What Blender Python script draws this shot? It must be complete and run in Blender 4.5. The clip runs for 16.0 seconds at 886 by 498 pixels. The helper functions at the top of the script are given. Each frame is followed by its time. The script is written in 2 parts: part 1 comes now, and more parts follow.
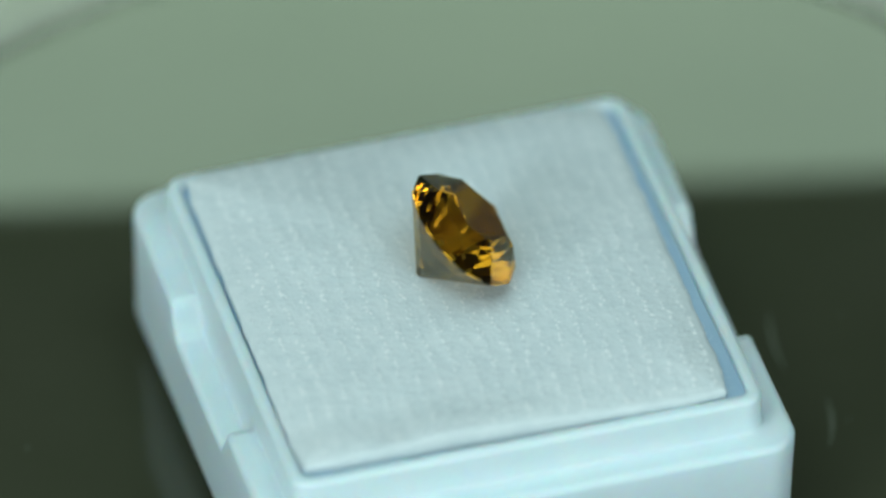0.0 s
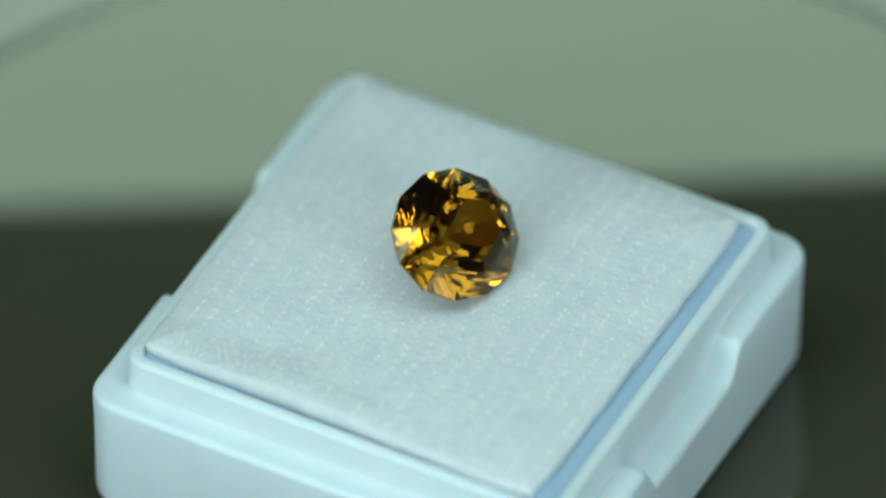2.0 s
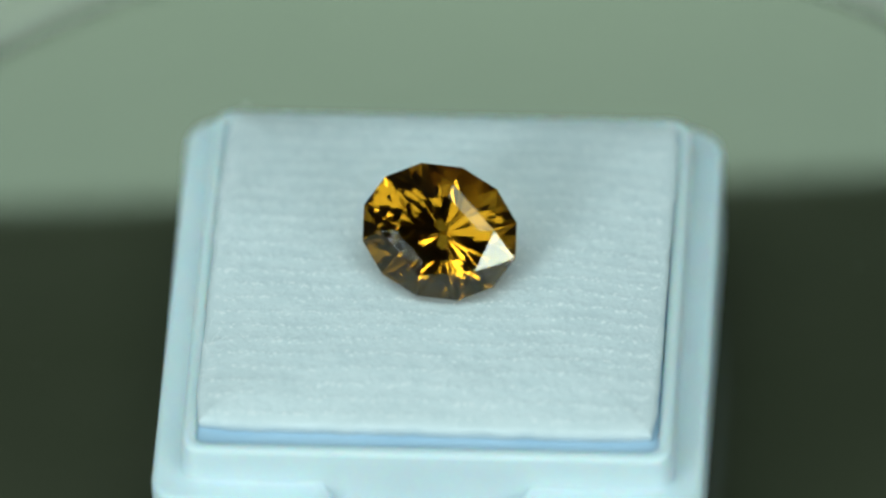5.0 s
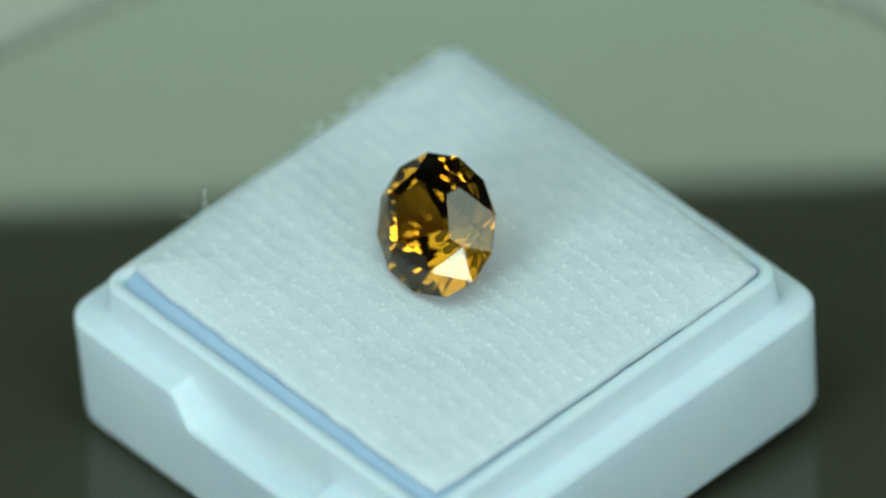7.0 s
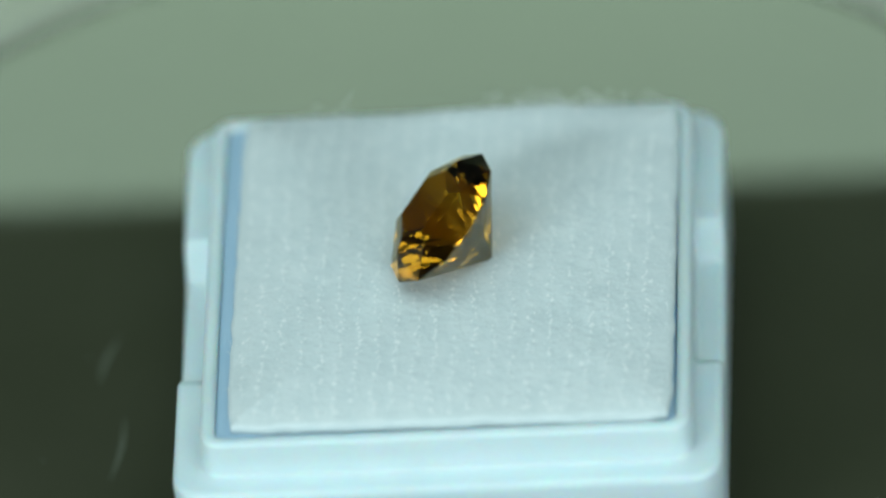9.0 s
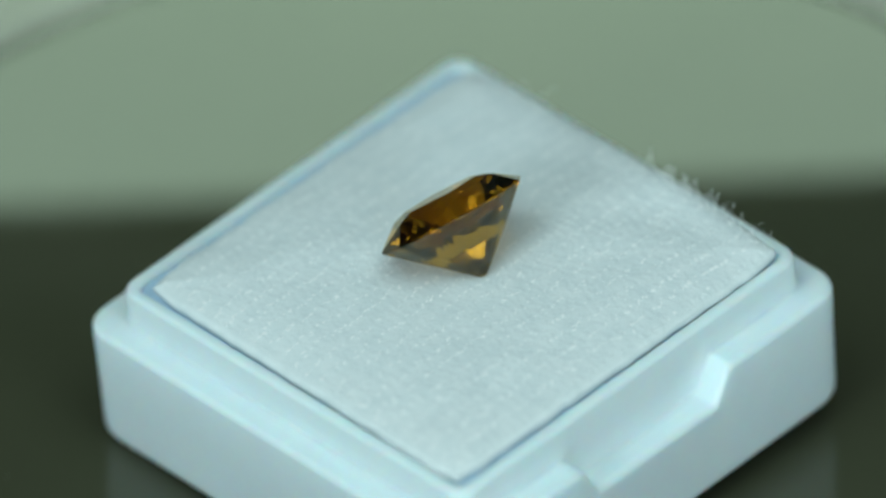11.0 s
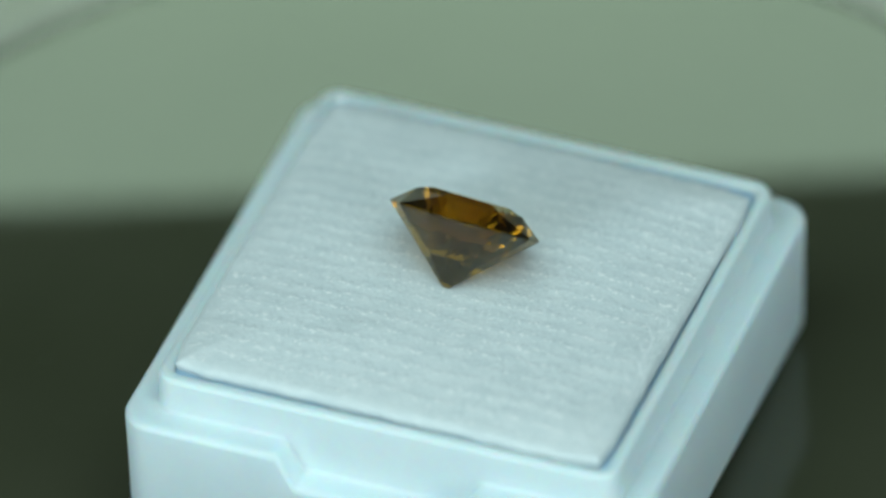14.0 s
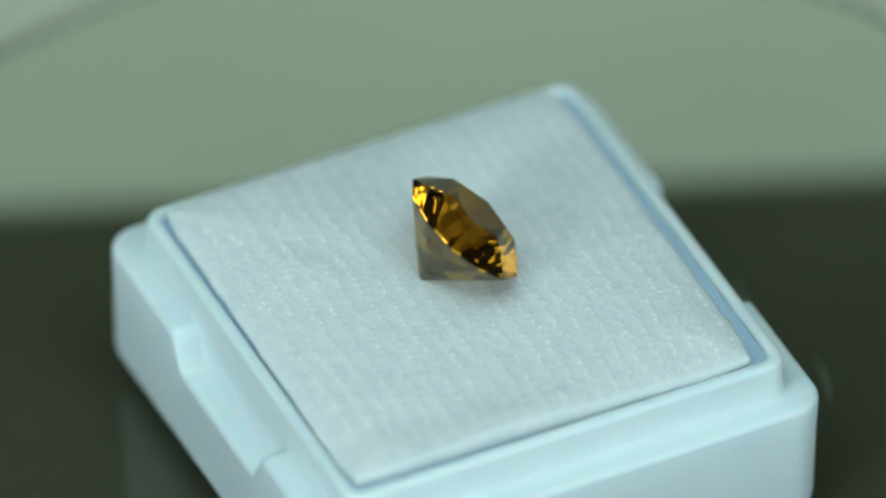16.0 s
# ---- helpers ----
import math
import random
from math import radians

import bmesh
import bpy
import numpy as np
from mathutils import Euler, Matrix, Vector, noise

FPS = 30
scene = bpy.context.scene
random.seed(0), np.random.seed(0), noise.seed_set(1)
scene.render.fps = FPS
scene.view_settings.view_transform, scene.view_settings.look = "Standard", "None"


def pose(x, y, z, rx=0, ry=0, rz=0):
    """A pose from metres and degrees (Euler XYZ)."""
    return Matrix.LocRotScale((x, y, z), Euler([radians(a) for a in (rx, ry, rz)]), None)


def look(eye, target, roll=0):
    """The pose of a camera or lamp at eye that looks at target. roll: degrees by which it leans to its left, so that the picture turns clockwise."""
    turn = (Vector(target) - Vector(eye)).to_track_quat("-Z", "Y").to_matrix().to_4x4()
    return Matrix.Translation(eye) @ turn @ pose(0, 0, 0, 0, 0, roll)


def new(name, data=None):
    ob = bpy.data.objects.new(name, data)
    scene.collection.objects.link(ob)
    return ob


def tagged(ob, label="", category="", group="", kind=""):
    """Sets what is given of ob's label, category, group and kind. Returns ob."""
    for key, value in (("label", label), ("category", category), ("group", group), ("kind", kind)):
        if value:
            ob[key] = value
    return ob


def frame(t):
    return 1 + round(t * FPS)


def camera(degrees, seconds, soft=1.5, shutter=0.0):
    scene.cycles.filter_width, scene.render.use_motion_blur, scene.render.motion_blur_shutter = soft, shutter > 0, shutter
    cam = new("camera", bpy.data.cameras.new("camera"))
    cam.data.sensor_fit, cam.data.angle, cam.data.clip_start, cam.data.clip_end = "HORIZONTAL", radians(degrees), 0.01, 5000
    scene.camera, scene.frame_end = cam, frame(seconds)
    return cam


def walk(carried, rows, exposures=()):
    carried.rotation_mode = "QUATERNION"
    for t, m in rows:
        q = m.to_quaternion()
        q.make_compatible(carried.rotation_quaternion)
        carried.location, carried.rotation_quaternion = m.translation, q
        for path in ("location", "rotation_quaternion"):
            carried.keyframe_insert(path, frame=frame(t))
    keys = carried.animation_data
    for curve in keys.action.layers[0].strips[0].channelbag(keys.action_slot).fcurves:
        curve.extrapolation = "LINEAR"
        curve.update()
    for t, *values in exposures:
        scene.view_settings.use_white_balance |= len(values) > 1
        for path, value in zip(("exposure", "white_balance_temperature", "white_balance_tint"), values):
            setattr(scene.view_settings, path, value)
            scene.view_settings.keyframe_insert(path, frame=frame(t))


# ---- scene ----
# ---- camera and walk ----
MM = 0.001
EYE = Vector((0.0, -0.51225, 0.47567))
YAW, PITCH = radians(-0.055), radians(-42.0876)
AIM = EYE + 0.7 * Vector((math.sin(YAW) * math.cos(PITCH), math.cos(YAW) * math.cos(PITCH), math.sin(PITCH)))
cam = camera(4.0698, 16.0, soft=2.6)
cam.data.dof.use_dof = True
cam.data.dof.focus_distance = 0.6885
cam.data.dof.aperture_fstop = 15.0
STILL = look(EYE, AIM, -2.313)
walk(cam, [(0.0, STILL), (16.0, STILL)])

# ---- world and light ----
world = bpy.data.worlds.new("room_light")
scene.world = world
world.use_nodes = True
world.node_tree.nodes["Background"].inputs[0].default_value = (0.75, 0.95, 1.0, 1)
world.node_tree.nodes["Background"].inputs[1].default_value = 0.05


def area_lamp(name, eye, target, sx, sy, watts, colour):
    data = bpy.data.lights.new(name, "AREA")
    data.shape, data.size, data.size_y = "RECTANGLE", sx, sy
    data.energy, data.color = watts, colour
    ob = new(name, data)
    ob.matrix_world = look(eye, target)
    return ob


# two small softboxes on either side of the camera, and a dimmer panel overhead
area_lamp("softbox_light", (0.64, -0.85, 0.33), (0, 0, 0.01), 0.38, 0.28, 4.4, (0.785, 0.975, 1.0))
area_lamp("softbox_light", (-0.70, -0.81, 0.45), (0, 0, 0.01), 0.40, 0.42, 6.2, (0.785, 0.975, 1.0))
area_lamp("overhead_panel", (-0.04, -0.13, 0.46), (-0.04, -0.129, 0.0), 0.56, 0.32, 1.5, (0.755, 1.0, 0.985))


# ---- materials ----
def material(name, colour, rough=0.5, metal=0.0):
    m = bpy.data.materials.new(name)
    m.use_nodes = True
    b = m.node_tree.nodes["Principled BSDF"]
    b.inputs["Base Color"].default_value = (*colour, 1)
    b.inputs["Roughness"].default_value = rough
    b.inputs["Metallic"].default_value = metal
    return m, m.node_tree.nodes, m.node_tree.links, b


def vary(mat, low, high, scale, detail=6.0, bump_scale=0.0, bump=0.0, bump_dist=0.0001, rough=None):
    """Colour between low and high by noise in object space, with a finer bump."""
    m, nodes, links, b = mat
    co = nodes.new("ShaderNodeTexCoord")
    n = nodes.new("ShaderNodeTexNoise")
    n.inputs["Scale"].default_value, n.inputs["Detail"].default_value = scale, detail
    links.new(co.outputs["Object"], n.inputs["Vector"])
    r = nodes.new("ShaderNodeValToRGB")
    r.color_ramp.elements[0].position, r.color_ramp.elements[1].position = 0.3, 0.7
    r.color_ramp.elements[0].color, r.color_ramp.elements[1].color = (*low, 1), (*high, 1)
    links.new(n.outputs["Fac"], r.inputs["Fac"])
    links.new(r.outputs["Color"], b.inputs["Base Color"])
    if rough:
        mr = nodes.new("ShaderNodeMapRange")
        mr.inputs["To Min"].default_value, mr.inputs["To Max"].default_value = rough
        links.new(n.outputs["Fac"], mr.inputs["Value"])
        links.new(mr.outputs["Result"], b.inputs["Roughness"])
    if bump:
        n2 = nodes.new("ShaderNodeTexNoise")
        n2.inputs["Scale"].default_value, n2.inputs["Detail"].default_value = bump_scale, 4.0
        links.new(co.outputs["Object"], n2.inputs["Vector"])
        bp = nodes.new("ShaderNodeBump")
        bp.inputs["Strength"].default_value, bp.inputs["Distance"].default_value = bump, bump_dist
        links.new(n2.outputs["Fac"], bp.inputs["Height"])
        links.new(bp.outputs["Normal"], b.inputs["Normal"])
    return m


PLASTIC = vary(material("moulded_plastic", (0.74, 0.84, 0.9), 0.38), (0.67, 0.785, 0.83), (0.71, 0.815, 0.855), 350.0,
               bump_scale=2500.0, bump=0.15, bump_dist=0.00005, rough=(0.32, 0.45))
_pb = PLASTIC.node_tree.nodes["Principled BSDF"]
_pb.inputs["Subsurface Weight"].default_value = 0.45
_pb.inputs["Subsurface Radius"].default_value = (0.35, 0.7, 1.0)
_pb.inputs["Subsurface Scale"].default_value = 0.0013
TRAY = vary(material("pale_blue_plastic", (0.54, 0.71, 0.87), 0.4), (0.38, 0.55, 0.71), (0.44, 0.60, 0.75), 300.0, rough=(0.35, 0.5))
FELT = vary(material("fleece", (0.78, 0.82, 0.84), 0.95), (0.645, 0.715, 0.735), (0.72, 0.775, 0.79), 900.0,
            bump_scale=4200.0, bump=0.4, bump_dist=0.00012)
FIBRE = vary(material("fibre", (0.8, 0.84, 0.85), 0.8), (0.80, 0.84, 0.85), (0.88, 0.90, 0.91), 700.0)
BLACK_GLASS = vary(material("black_glass", (0.044, 0.046, 0.027), 0.06), (0.046, 0.050, 0.029), (0.055, 0.058, 0.036), 60.0,
                   rough=(0.03, 0.07))
BLACK_GLASS.node_tree.nodes["Principled BSDF"].inputs["IOR"].default_value = 1.58
DUST = material("dust", (0.10, 0.11, 0.08), 0.9)[0]
HOUSING = vary(material("silver_plastic", (0.22, 0.22, 0.185), 0.5), (0.26, 0.26, 0.22), (0.34, 0.34, 0.29), 120.0, rough=(0.45, 0.6))
DARK_METAL = vary(material("dark_plastic", (0.03, 0.035, 0.03), 0.4), (0.025, 0.03, 0.025), (0.04, 0.045, 0.04), 200.0)
TABLE = vary(material("pale_laminate", (0.55, 0.58, 0.54), 0.45), (0.5, 0.53, 0.5), (0.6, 0.62, 0.58), 14.0, rough=(0.4, 0.55))
WALL = vary(material("dim_wall_paint", (0.25, 0.25, 0.24), 0.9), (0.22, 0.22, 0.21), (0.28, 0.28, 0.27), 3.0,
            bump_scale=90.0, bump=0.2, bump_dist=0.001)

def gem_material():
    """Amber glass with a clear polish, mixed with glass that deepens at each inner bounce."""
    m, nodes, links, clear = material("amber_gem", (0.47, 0.215, 0.012), 0.0)
    clear.inputs["Transmission Weight"].default_value, clear.inputs["IOR"].default_value = 1.0, 1.80
    deep, mix = nodes.new("ShaderNodeBsdfGlass"), nodes.new("ShaderNodeMixShader")
    deep.inputs["Color"].default_value = (0.73, 0.55, 0.15, 1)
    deep.inputs["Roughness"].default_value, deep.inputs["IOR"].default_value = 0.0, 1.80
    mix.inputs[0].default_value = 0.38
    links.new(clear.outputs[0], mix.inputs[1])
    links.new(deep.outputs[0], mix.inputs[2])
    links.new(mix.outputs[0], nodes["Material Output"].inputs["Surface"])
    return m


GEM = gem_material()


def glow(name, colour, strength):
    m = bpy.data.materials.new(name)
    m.use_nodes = True
    nodes, links = m.node_tree.nodes, m.node_tree.links
    nodes.remove(nodes["Principled BSDF"])
    e = nodes.new("ShaderNodeEmission")
    e.inputs["Color"].default_value, e.inputs["Strength"].default_value = (*colour, 1), strength
    links.new(e.outputs[0], nodes["Material Output"].inputs["Surface"])
    return m


PANEL_GLOW = glow("panel_diffuser", (0.70, 1.0, 0.76), 3.8)


# ---- mesh helpers ----
def part(name, bm, mat, parent=None, label="", smooth=False):
    me = bpy.data.meshes.new(name)
    bmesh.ops.recalc_face_normals(bm, faces=bm.faces)
    if smooth:
        for f in bm.faces:
            f.smooth = True
    bm.to_mesh(me)
    bm.free()
    me.materials.append(mat)
    ob = new(name, me)
    if parent:
        ob.parent = parent
    return tagged(ob, label)


def box_bm(sx, sy, sz, at=(0, 0, 0), bevel=0.0, segments=2):
    bm = bmesh.new()
    bmesh.ops.create_cube(bm, size=1.0, matrix=Matrix.Translation(at) @ Matrix.Diagonal((sx, sy, sz, 1)))
    if bevel:
        bmesh.ops.bevel(bm, geom=bm.edges[:], offset=bevel, segments=segments, affect="EDGES", profile=0.5)
    return bm


def turned(profile, n=160, close_top=True, close_bottom=True):
    """A solid of revolution from (radius, height) pairs."""
    bm = bmesh.new()
    rings = []
    for r, z in profile:
        rings.append([bm.verts.new((r * math.cos(2 * math.pi * k / n), r * math.sin(2 * math.pi * k / n), z)) for k in range(n)])
    for a, b in zip(rings, rings[1:]):
        for k in range(n):
            bm.faces.new((a[k], a[(k + 1) % n], b[(k + 1) % n], b[k]))
    if close_bottom:
        bm.faces.new(rings[0])
    if close_top:
        bm.faces.new(rings[-1])
    return bm


SIDE_X = (-9.0, -6.2, -5.7, -5.2, -4.7, -4.2, -2.0, 0.0, 2.0, 4.2, 4.7, 5.2, 5.7, 6.2, 9.0)


def square_loop(hx, hy, r, z, steps=7, notch=0.0):
    """Points round a rounded rectangle, in mm; a finger notch lowers the two sides along x."""
    pts = []
    for q, (cx, cy) in enumerate(((1, 1), (-1, 1), (-1, -1), (1, -1))):
        for k in range(steps + 1):
            a = math.pi / 2 * (q + k / steps)
            pts.append([cx * (hx - r) + r * math.cos(a), cy * (hy - r) + r * math.sin(a), z])
        run = SIDE_X if q in (0, 2) else (-6.0, 0.0, 6.0)
        sign = -1 if q in (0, 1) else 1
        for s in run:
            if q in (0, 2):
                depth = notch * min(1.0, max(0.0, (5.7 - abs(s)) / 1.0))
                pts.append([sign * s, cy * hy, z - depth])
            else:
                pts.append([cx * hx, sign * s, z])
    return pts


def loft(loops, cap_first=False, cap_last=False):
    bm = bmesh.new()
    rows = [[bm.verts.new([c * MM for c in p]) for p in lp] for lp in loops]
    n = len(rows[0])
    for a, b in zip(rows, rows[1:]):
        for k in range(n):
            bm.faces.new((a[k], a[(k + 1) % n], b[(k + 1) % n], b[k]))
    if cap_first:
        bm.faces.new(rows[0])
    if cap_last:
        bm.faces.new(rows[-1])
    return bm


# ---- room ----
TABLE_Z = -0.0272
DISC_Z = -0.65


def room():
    def slab(name, sx, sy, sz, at, mat, label, category):
        tagged(part(name, box_bm(sx, sy, sz, at), mat), label, category, kind="structure")

    # made-up room out of view, dim so that the stone's facets reflect little
    slab("floor", 4.2, 4.2, 0.1, (0, 0, -0.83), WALL, "dim grey floor added under the table, out of view", "floor")
    slab("ceiling", 4.2, 4.2, 0.1, (0, 0, 1.9), WALL, "dim grey ceiling of the added dark room, out of view", "ceiling")
    slab("wall_north", 4.2, 0.1, 2.63, (0, 2.05, 0.535), WALL, "dim grey painted wall of the added dark room, out of view", "wall")
    slab("wall_south", 4.2, 0.1, 2.63, (0, -2.05, 0.535), WALL, "dim grey painted wall of the added dark room, out of view", "wall")
    slab("wall_east", 0.1, 4.0, 2.63, (2.05, 0, 0.535), WALL, "dim grey painted wall of the added dark room, out of view", "wall")
    slab("wall_west", 0.1, 4.0, 2.63, (-2.05, 0, 0.535), WALL, "dim grey painted wall of the added dark room, out of view", "wall")


def table():
    ob = tagged(new("table"), "pale laminate table holding the turntable", "table")
    ob.location = (0, 0, -0.78)
    top = TABLE_Z + 0.78
    part("tabletop", box_bm(1.5, 0.8, 0.03, (0, 0, top - 0.015), 0.003), TABLE, ob)
    for x in (-0.7, 0.7):
        for y in (-0.35, 0.35):
            part("leg", box_bm(0.05, 0.05, top - 0.031, (x, y, (top - 0.031) / 2), 0.003), DARK_METAL, ob)


def lamp_head():
    """Unseen flat lamp head shining down beside the disc, its bent arm made up."""
    ob = tagged(new("unseen_panel_lamp"), "small flat lamp added out of view beyond the turntable's far edge, for its glass to mirror", "lamp")
    ob.location = (0, 0.10, TABLE_Z)
    z, y0, run, half = 0.0516, -0.0511, 0.064, 0.038
    tilt = pose(0, y0, z, 26, 0, 0)

    def tilted(bm):
        bmesh.ops.transform(bm, matrix=tilt, verts=bm.verts)
        return bm

    # pale panel that the disc mirrors; head, arm, post and foot are added
    part("diffuser", tilted(box_bm(2 * half, run - 0.001, 0.0004, (0, run / 2 + 0.0008, 0.0006))), PANEL_GLOW, ob, "glowing white diffuser plate")
    part("head", tilted(box_bm(2 * half + 0.002, run + 0.0006, 0.006, (0, run / 2, 0.0039), 0.001)), DARK_METAL, ob)
    part("arm", box_bm(0.008, 0.034, 0.004, (0, -0.0010, z + 0.0290), 0.0008), DARK_METAL, ob)
    part("post", turned([(0.004, 0.003), (0.004, z + 0.031)], 20), DARK_METAL, ob).location = (0, 0.014, 0)
    part("foot", turned([(0.022, 0.0), (0.022, 0.0025), (0.020, 0.0035)], 48), DARK_METAL, ob).location = (0, 0.014, 0)
    return ob


# ---- turntable ----
def turntable():
    ob = tagged(new("turntable"), "round turntable with a glossy black glass top", "turntable")
    ob.location = (0, 0, TABLE_Z)
    h = DISC_Z * MM - TABLE_Z
    r = 0.0430
    part("glass_top", turned([(r - 0.0012, h - 0.0022), (r, h - 0.0022), (r, h - 0.0006), (r - 0.0002, h - 0.00045), (r - 0.0010, h)], 220),
         BLACK_GLASS, ob, "glossy black glass disc with faint dust", False)
    part("rim_ring", turned([(r + 0.0002, h - 0.004), (r + 0.0002, h - 0.0010), (r + 0.0007, h - 0.0005), (r + 0.0042, h - 0.0005),
                             (r + 0.0055, h - 0.0015), (r + 0.0058, h - 0.004)], 220, False, False), HOUSING, ob, "pale silver plastic rim", True)
    part("housing", turned([(r + 0.0030, 0.0), (r + 0.0045, 0.001), (r + 0.0057, h - 0.004), (r - 0.002, h - 0.0026)], 160), HOUSING, ob)
    rng = random.Random(5)
    # curved hair-thin smears and specks of dust on the glass
    for (x0, y0), (x1, y1), bow in (((4.0, -19.5), (-1.2, -18.85), 0.25), ((-4.0, -20.3), (-8.0, -19.2), -0.3)):
        bm = bmesh.new()
        a_row, b_row = [], []
        for k in range(13):
            u = k / 12
            w = 0.13 * math.sin(math.pi * min(0.97, max(0.03, u)))
            x, y = x0 + (x1 - x0) * u, y0 + (y1 - y0) * u + bow * 4 * u * (1 - u)
            a_row.append(bm.verts.new((x * MM, (y - w) * MM, h + 0.00002)))
            b_row.append(bm.verts.new((x * MM, (y + w) * MM, h + 0.00002)))
        for k in range(12):
            bm.faces.new((a_row[k], a_row[k + 1], b_row[k + 1], b_row[k]))
        part("dust_smear", bm, DUST, ob)
    for k in range(26):
        a, rr, s = rng.uniform(0, 2 * math.pi), rng.uniform(21, 36), rng.uniform(0.04, 0.13)
        bm = bmesh.new()
        bmesh.ops.create_icosphere(bm, subdivisions=1, radius=s * MM, matrix=Matrix.Translation((rr * MM * math.cos(a), rr * MM * math.sin(a), h + s * 0.3 * MM)) @ Matrix.Diagonal((1, rng.uniform(0.5, 1), 0.4, 1)))
        part("dust_speck", bm, DUST, ob)
    return ob


# ---- gem box ----
def gem_box():
    ob = tagged(new("gem_box"), "white square plastic gem box base without its lid", "box")
    L, Hh, rl = 8.46, 15.16, 1.9
    loops = []
    for k in range(6):
        a = math.pi / 2 * k / 5
        ins = 1.3 * (1 - math.sin(a))
        loops.append(square_loop(Hh - ins - 0.1, Hh - ins - 0.1, max(0.7, rl - ins * 0.6), 1.3 * (1 - math.cos(a))))
    loops.append(square_loop(Hh - 0.05, Hh - 0.05, rl, 5.6))
    for k in range(5):
        a = math.pi / 2 * k / 4
        ins = 0.45 * (1 - math.cos(a))
        loops.append(square_loop(Hh - ins, Hh - ins, rl - ins, L - 0.45 * (1 - math.sin(a)), notch=2.0))
    loops.append(square_loop(14.1, 14.1, 1.5, L - 0.03, notch=2.0))
    loops.append(square_loop(13.72, 13.72, 1.3, L - 0.04, notch=2.0))
    loops.append(square_loop(13.58, 13.58, 1.22, L + 0.02, notch=1.97))
    loops.append(square_loop(13.52, 13.52, 1.2, L + 0.2, notch=1.9))
    # the collar that the lid fits over
    R = 10.71
    for h, r, z in ((13.5, 1.2, R - 0.3), (13.42, 1.15, R - 0.09), (13.22, 1.0, R), (12.95, 0.8, R), (12.78, 0.7, R - 0.08), (12.70, 0.65, R - 0.25), (12.66, 0.6, 9.9)):
        loops.append(square_loop(h, h, r, z))
    part("shell", loft(loops, cap_first=True), PLASTIC, ob, "", True)
    tray = [square_loop(12.64, 12.64, 0.6, 9.4), square_loop(12.64, 12.64, 0.6, 10.40), square_loop(12.3, 12.3, 0.4, 10.44)]
    part("inner_tray", loft(tray, cap_first=True, cap_last=True), TRAY, ob, "pale blue inner tray")
    return ob


PAD_HX, PAD_HY, PAD_Y = 12.69, 12.26, 0.41


def pad_height(x, y):
    """Top of the fleece pad, in mm, in the box's own frame."""
    u, v = x / PAD_HX, (y - PAD_Y) / PAD_HY
    dome = 11.87 - 0.12 * (u * u + v * v) - 0.55 * max(abs(u), abs(v)) ** 6
    edge = max(0.0, max(abs(u), abs(v)) - 0.975) / 0.025
    dome -= 0.12 * edge * edge
    # combed rows of small tufts
    g = y / 1.06 + 0.10 * math.sin(x * 0.7) + 0.08 * noise.noise(Vector((x * 0.5, y * 0.5, 40.0)))
    row = 0.5 - 0.5 * math.cos(2 * math.pi * g)
    tip = 0.5 + 0.5 * math.sin(2 * math.pi * x / 0.6 + 2.4 * math.floor(g) + 2.5 * noise.noise(Vector((x * 0.9, y * 0.9, 30.0))))
    ribs = (0.022 * row * row + 0.03 * row * row * (tip - 0.5)) * (0.65 + 0.7 * noise.noise(Vector((x * 0.6, y * 0.6, 20.0))))
    n = 0.10 * noise.noise(Vector((x * 0.35, y * 0.35, 3.0))) + 0.016 * noise.noise(Vector((x * 1.9, y * 1.9, 9.0))) + 0.012 * noise.noise(Vector((x * 5, y * 5, 1.0)))
    near = math.exp(-((x + 0.4 - 0.75) ** 2 + (y - 2.3) ** 2) / 14.0)
    tuft = 0.45 * math.exp(-((x + 12.3) / 1.6) ** 2 - ((y - 4.0) / 6.5) ** 2)
    return dome + tuft + ribs + n * (1 - 0.7 * near)


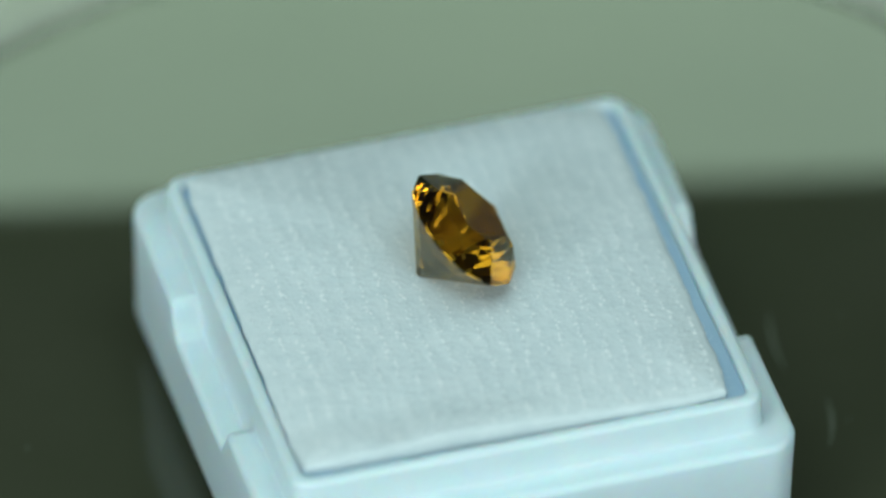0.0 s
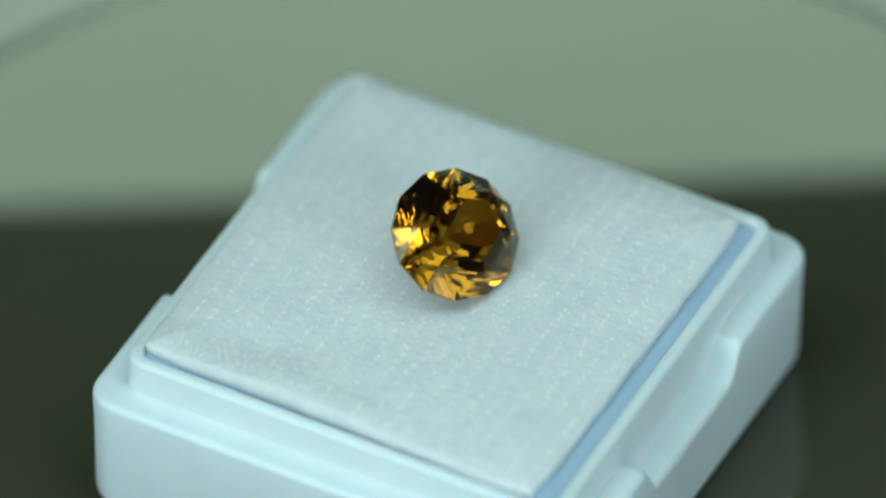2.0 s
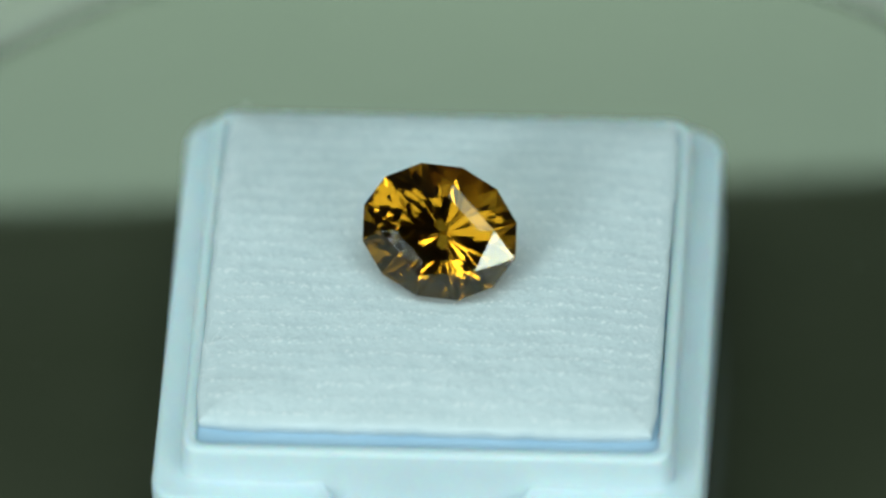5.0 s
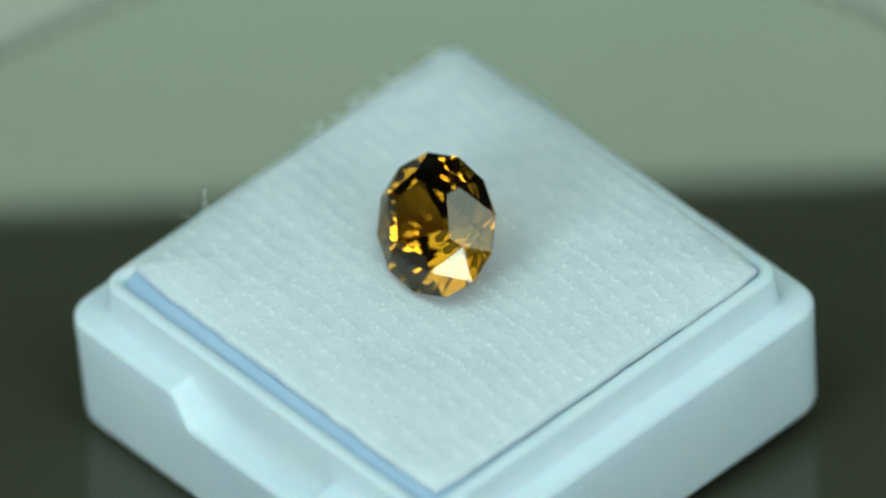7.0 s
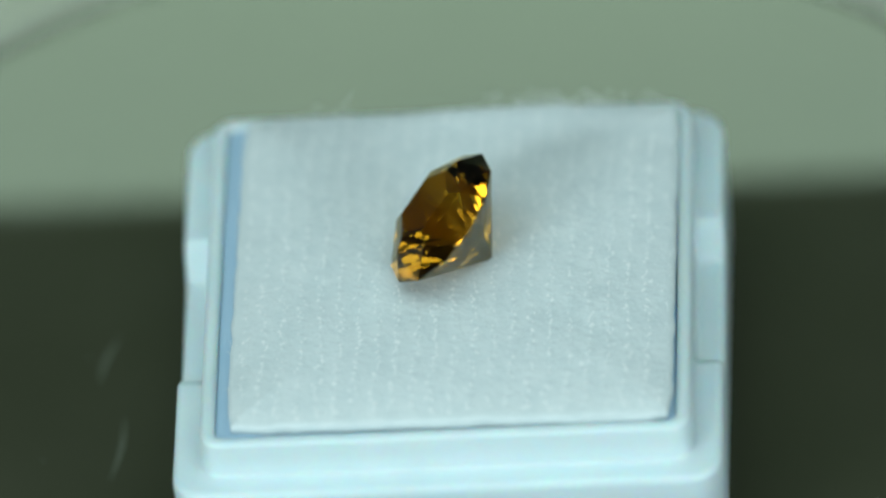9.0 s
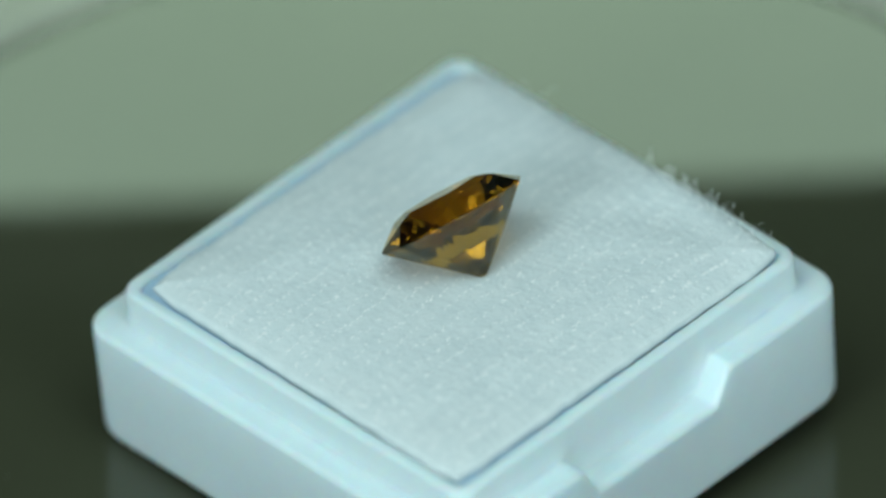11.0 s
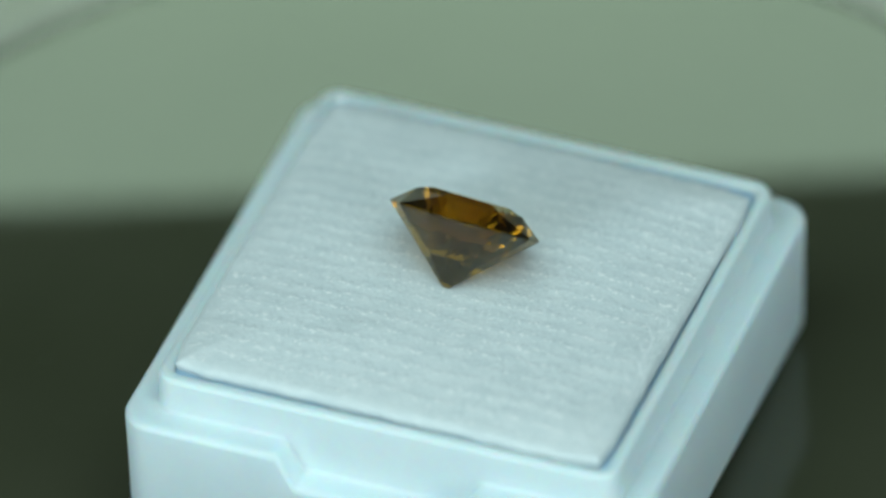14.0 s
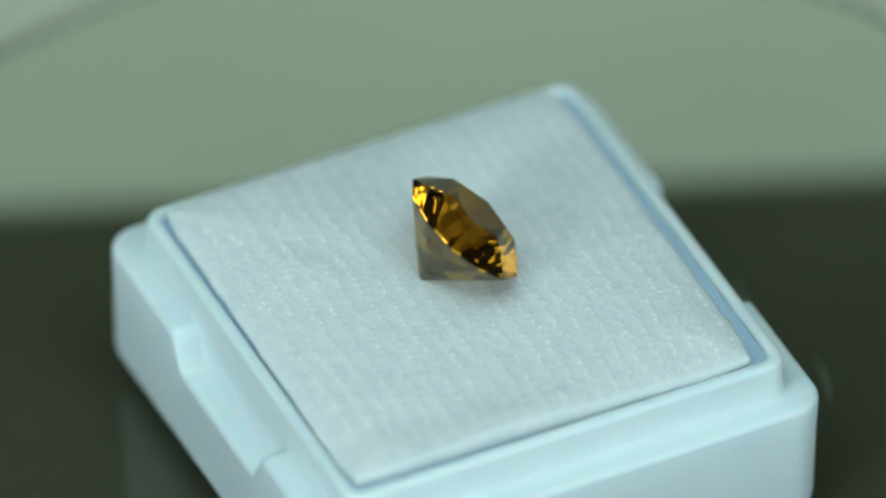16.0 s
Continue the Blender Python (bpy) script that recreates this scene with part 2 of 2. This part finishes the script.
def fleece_pad():
    ob = tagged(new("fleece_pad"), "white fleece pad with faint ribs filling the gem box", "pad")
    n = 230
    bm = bmesh.new()
    grid = []
    for i in range(n + 1):
        row = []
        for j in range(n + 1):
            x, y = PAD_HX * (2 * i / n - 1), PAD_HY * (2 * j / n - 1)
            wob_x = 0.10 * noise.noise(Vector((y * 0.8, 4.0, 0))) * abs(x / PAD_HX) ** 6
            wob_y = 0.10 * noise.noise(Vector((x * 0.8, 8.0, 0))) * abs(y / PAD_HY) ** 6
            near_corner = max(0.0, abs(x / PAD_HX) + abs(y / PAD_HY) - 1.84) / 0.16
            x_in = x * (1 - 0.018 * near_corner)
            xx, yy = x_in + wob_x, y * (1 - 0.018 * near_corner) + PAD_Y + wob_y
            row.append(bm.verts.new((xx * MM, yy * MM, pad_height(x, y + PAD_Y) * MM)))
        grid.append(row)
    for i in range(n):
        for j in range(n):
            bm.faces.new((grid[i][j], grid[i + 1][j], grid[i + 1][j + 1], grid[i][j + 1]))
    rim = [grid[i][0] for i in range(n)] + [grid[n][j] for j in range(n)] + [grid[i][n] for i in range(n, 0, -1)] + [grid[0][j] for j in range(n, 0, -1)]
    low = [bm.verts.new((v.co.x * 0.992, v.co.y * 0.992, 10.42 * MM)) for v in rim]
    for k in range(len(rim)):
        bm.faces.new((rim[k], rim[(k + 1) % len(rim)], low[(k + 1) % len(rim)], low[k]))
    bm.faces.new(low)
    part("fleece", bm, FELT, ob, "", True)
    # short tufts set in rows along the ribs
    rng = random.Random(23)
    verts, polys = [], []
    for r in range(-11, 12):
        for k in range(96):
            x = -12.0 + 24.0 * k / 95 + rng.uniform(-0.12, 0.12)
            y = 1.06 * (r + 0.5 - 0.10 * math.sin(x * 0.7)) + rng.gauss(0.0, 0.11)
            if abs(y - PAD_Y) > 11.6 or rng.random() < 0.25:
                continue
            z, a = pad_height(x, y), rng.gauss(0.0, 0.5)
            ln, wd, ht = rng.uniform(0.16, 0.34), rng.uniform(0.12, 0.22), rng.uniform(0.015, 0.040)
            ax, ay = (math.cos(a) * ln, math.sin(a) * ln), (-math.sin(a) * wd, math.cos(a) * wd)
            b = len(verts)
            for dx, dy, dz in ((ax[0], ax[1], -0.035), (ay[0], ay[1], -0.035), (-ax[0], -ax[1], -0.035), (-ay[0], -ay[1], -0.035), (0, 0, ht)):
                verts.append(((x + dx) * MM, (y + dy) * MM, (z + dz) * MM))
            for q in range(4):
                polys.append((b + q, b + (q + 1) % 4, b + 4))
    me = bpy.data.meshes.new("nap")
    me.from_pydata(verts, [], polys)
    me.materials.append(FIBRE)
    me.polygons.foreach_set("use_smooth", [True] * len(polys))
    tufts = tagged(new("nap", me), "rows of tiny bright tufts", kind="stuff")
    tufts.parent = ob
    # loose fibres that stand up from the pad, thickest on one worn edge
    rng = random.Random(11)
    bm = bmesh.new()
    spots = []
    for k in range(150):
        spots.append((-12.3 + rng.uniform(-0.2, 0.3), rng.gauss(6.5, 2.6), rng.uniform(0.4, 1.3)))
    for k in range(260):
        u = rng.uniform(-12.2, 12.2)
        spots.append(rng.choice(((u, 12.3), (u, -11.8), (12.3, u), (-12.3, u))) + (rng.uniform(0.15, 0.5),))
    for k in range(8):
        spots.append((-12.2 + rng.uniform(-0.2, 0.2), -6.5 + rng.uniform(-0.8, 0.8), rng.uniform(0.8, 1.8)))
    for k in range(500):
        spots.append((rng.uniform(-12, 12), rng.uniform(-11.5, 12), rng.uniform(0.08, 0.22)))
    for x, y, ln in spots:
        y = min(12.3, max(-11.7, y))
        z = pad_height(x, y) - 0.04
        p = Vector((x, y, z))
        d = Vector((rng.uniform(-1, 1), rng.uniform(-1, 1), rng.uniform(0.2, 1.2))).normalized()
        bend = Vector((rng.uniform(-1, 1), rng.uniform(-1, 1), rng.uniform(-1, 0.3)))
        w, prev = 0.013, None
        for s in range(5):
            ring = [bm.verts.new((p + w * Vector((math.cos(a), math.sin(a), 0.3 * math.sin(a)))) * MM) for a in (0, 2.09, 4.19)]
            if prev:
                for k in range(3):
                    bm.faces.new((prev[k], prev[(k + 1) % 3], ring[(k + 1) % 3], ring[k]))
            prev = ring
            p = p + d * ln / 4
            d = (d + bend * 0.25).normalized()
    tagged(part("lint", bm, FIBRE, ob, "wispy white loose fibres"), kind="stuff")
    return ob


# ---- gem ----
def gem():
    """Oval amber stone, culet at the origin, axis along z; a six-sided table, six narrow steps round it, triangles down to a twelve-sided girdle."""
    R1, R2, dep, gt = 3.69, 4.39, 3.90, 0.10
    N, M = 12, 6
    corner = (-2.0, 58.0, 112.0, 181.0, 242.0, 293.0)

    def at(k, z, degrees):
        return Vector((R1 * k * math.cos(radians(degrees)), R2 * k * math.sin(radians(degrees)), z)) * MM

    def ring(k, z, count, off=0.0):
        return [at(k, z, 360.0 * (j + off) / count) for j in range(count)]

    k12 = 1.0 / math.cos(math.pi / N) * 0.985
    top = dep + gt
    g_low, g_top = ring(k12, dep, N), ring(k12, top, N)
    table_v = [at(0.53, top + 1.27, a) for a in corner]
    step_v = [at(0.735, top + 0.99, a) for a in corner]
    mid = ring(0.5, dep * 0.475, N, 0.5)
    tip = ring(0.045, dep * 0.03, N)
    inside = Vector((0, 0, dep * 0.8 * MM))
    crown, girdle, pavilion = [], [], []
    for j in range(N):
        girdle.append((g_low[j], g_low[(j + 1) % N], g_top[(j + 1) % N], g_top[j]))
        # pavilion: a lower girdle facet, and a long main facet down to the small culet
        pavilion.append((g_low[(j + 1) % N], g_low[j], mid[j]))
        pavilion.append((g_low[j], mid[(j - 1) % N], tip[j], mid[j]))
        pavilion.append((tip[j], tip[(j + 1) % N], mid[j]))
    for k in range(M):
        n = (k + 1) % M
        crown.append((table_v[k], table_v[n], step_v[n], step_v[k]))
        crown.append((step_v[k], step_v[n], g_top[2 * k + 1]))
        crown.append((step_v[k], g_top[2 * k], g_top[2 * k + 1]))
        crown.append((step_v[k], g_top[2 * k - 1], g_top[2 * k]))

    stone = tagged(new("gemstone"), "faceted oval amber-brown gemstone lying tilted on white fleece", "gemstone")
    for name, faces, label in (("table_facet", [tuple(table_v)], "flat polished top facet"), ("crown", crown, "faceted amber upper part"),
                               ("girdle", girdle, "thin polished waist band"), ("pavilion", pavilion, "faceted pointed lower part"),
                               ("culet", [tuple(tip)], "tiny blunt tip facet")):
        me = bpy.data.meshes.new(name)
        verts, polys = [], []
        for f in faces:
            mid_p = sum(f, Vector()) / len(f)
            out = (f[1] - f[0]).cross(f[2] - f[0]).dot(mid_p - inside) > 0
            polys.append([len(verts) + i for i in range(len(f))])
            verts += list(f if out else reversed(f))
        me.from_pydata(verts, [], polys)
        me.materials.append(GEM)
        ob = tagged(new(name, me), label)
        ob.parent = stone
    return stone


# ---- build ----
room()
table()
lamp_head()
TURNTABLE = turntable()
BOX = gem_box()
PAD = fleece_pad()
STONE = gem()

# the box leans a little on the disc
BOX_AT = pose(-0.793 * MM, 0.197 * MM, 0, 2.468, 0.281, 0)
STONE_AT = pose(-0.372 * MM, 2.159 * MM, 11.93 * MM, 0, 0, 85.355) @ pose(0, 0, 0, 0, -43.803, 0) @ pose(0, 0, 0, 0, 0, 164.73)


def turn(t):
    return 104.551 - 21.9005 * t + 0.007225 * (t - 8) ** 2


def motions():
    times = [k * 0.5 for k in range(33)]
    for ob, m in ((TURNTABLE, pose(0, 0, TABLE_Z)), (BOX, BOX_AT), (PAD, BOX_AT @ pose(0, 0, 0, 0, 0, -0.7)), (STONE, STONE_AT)):
        walk(ob, [(t, pose(0, 0, 0, 0, 0, turn(t)) @ m) for t in times])


motions()
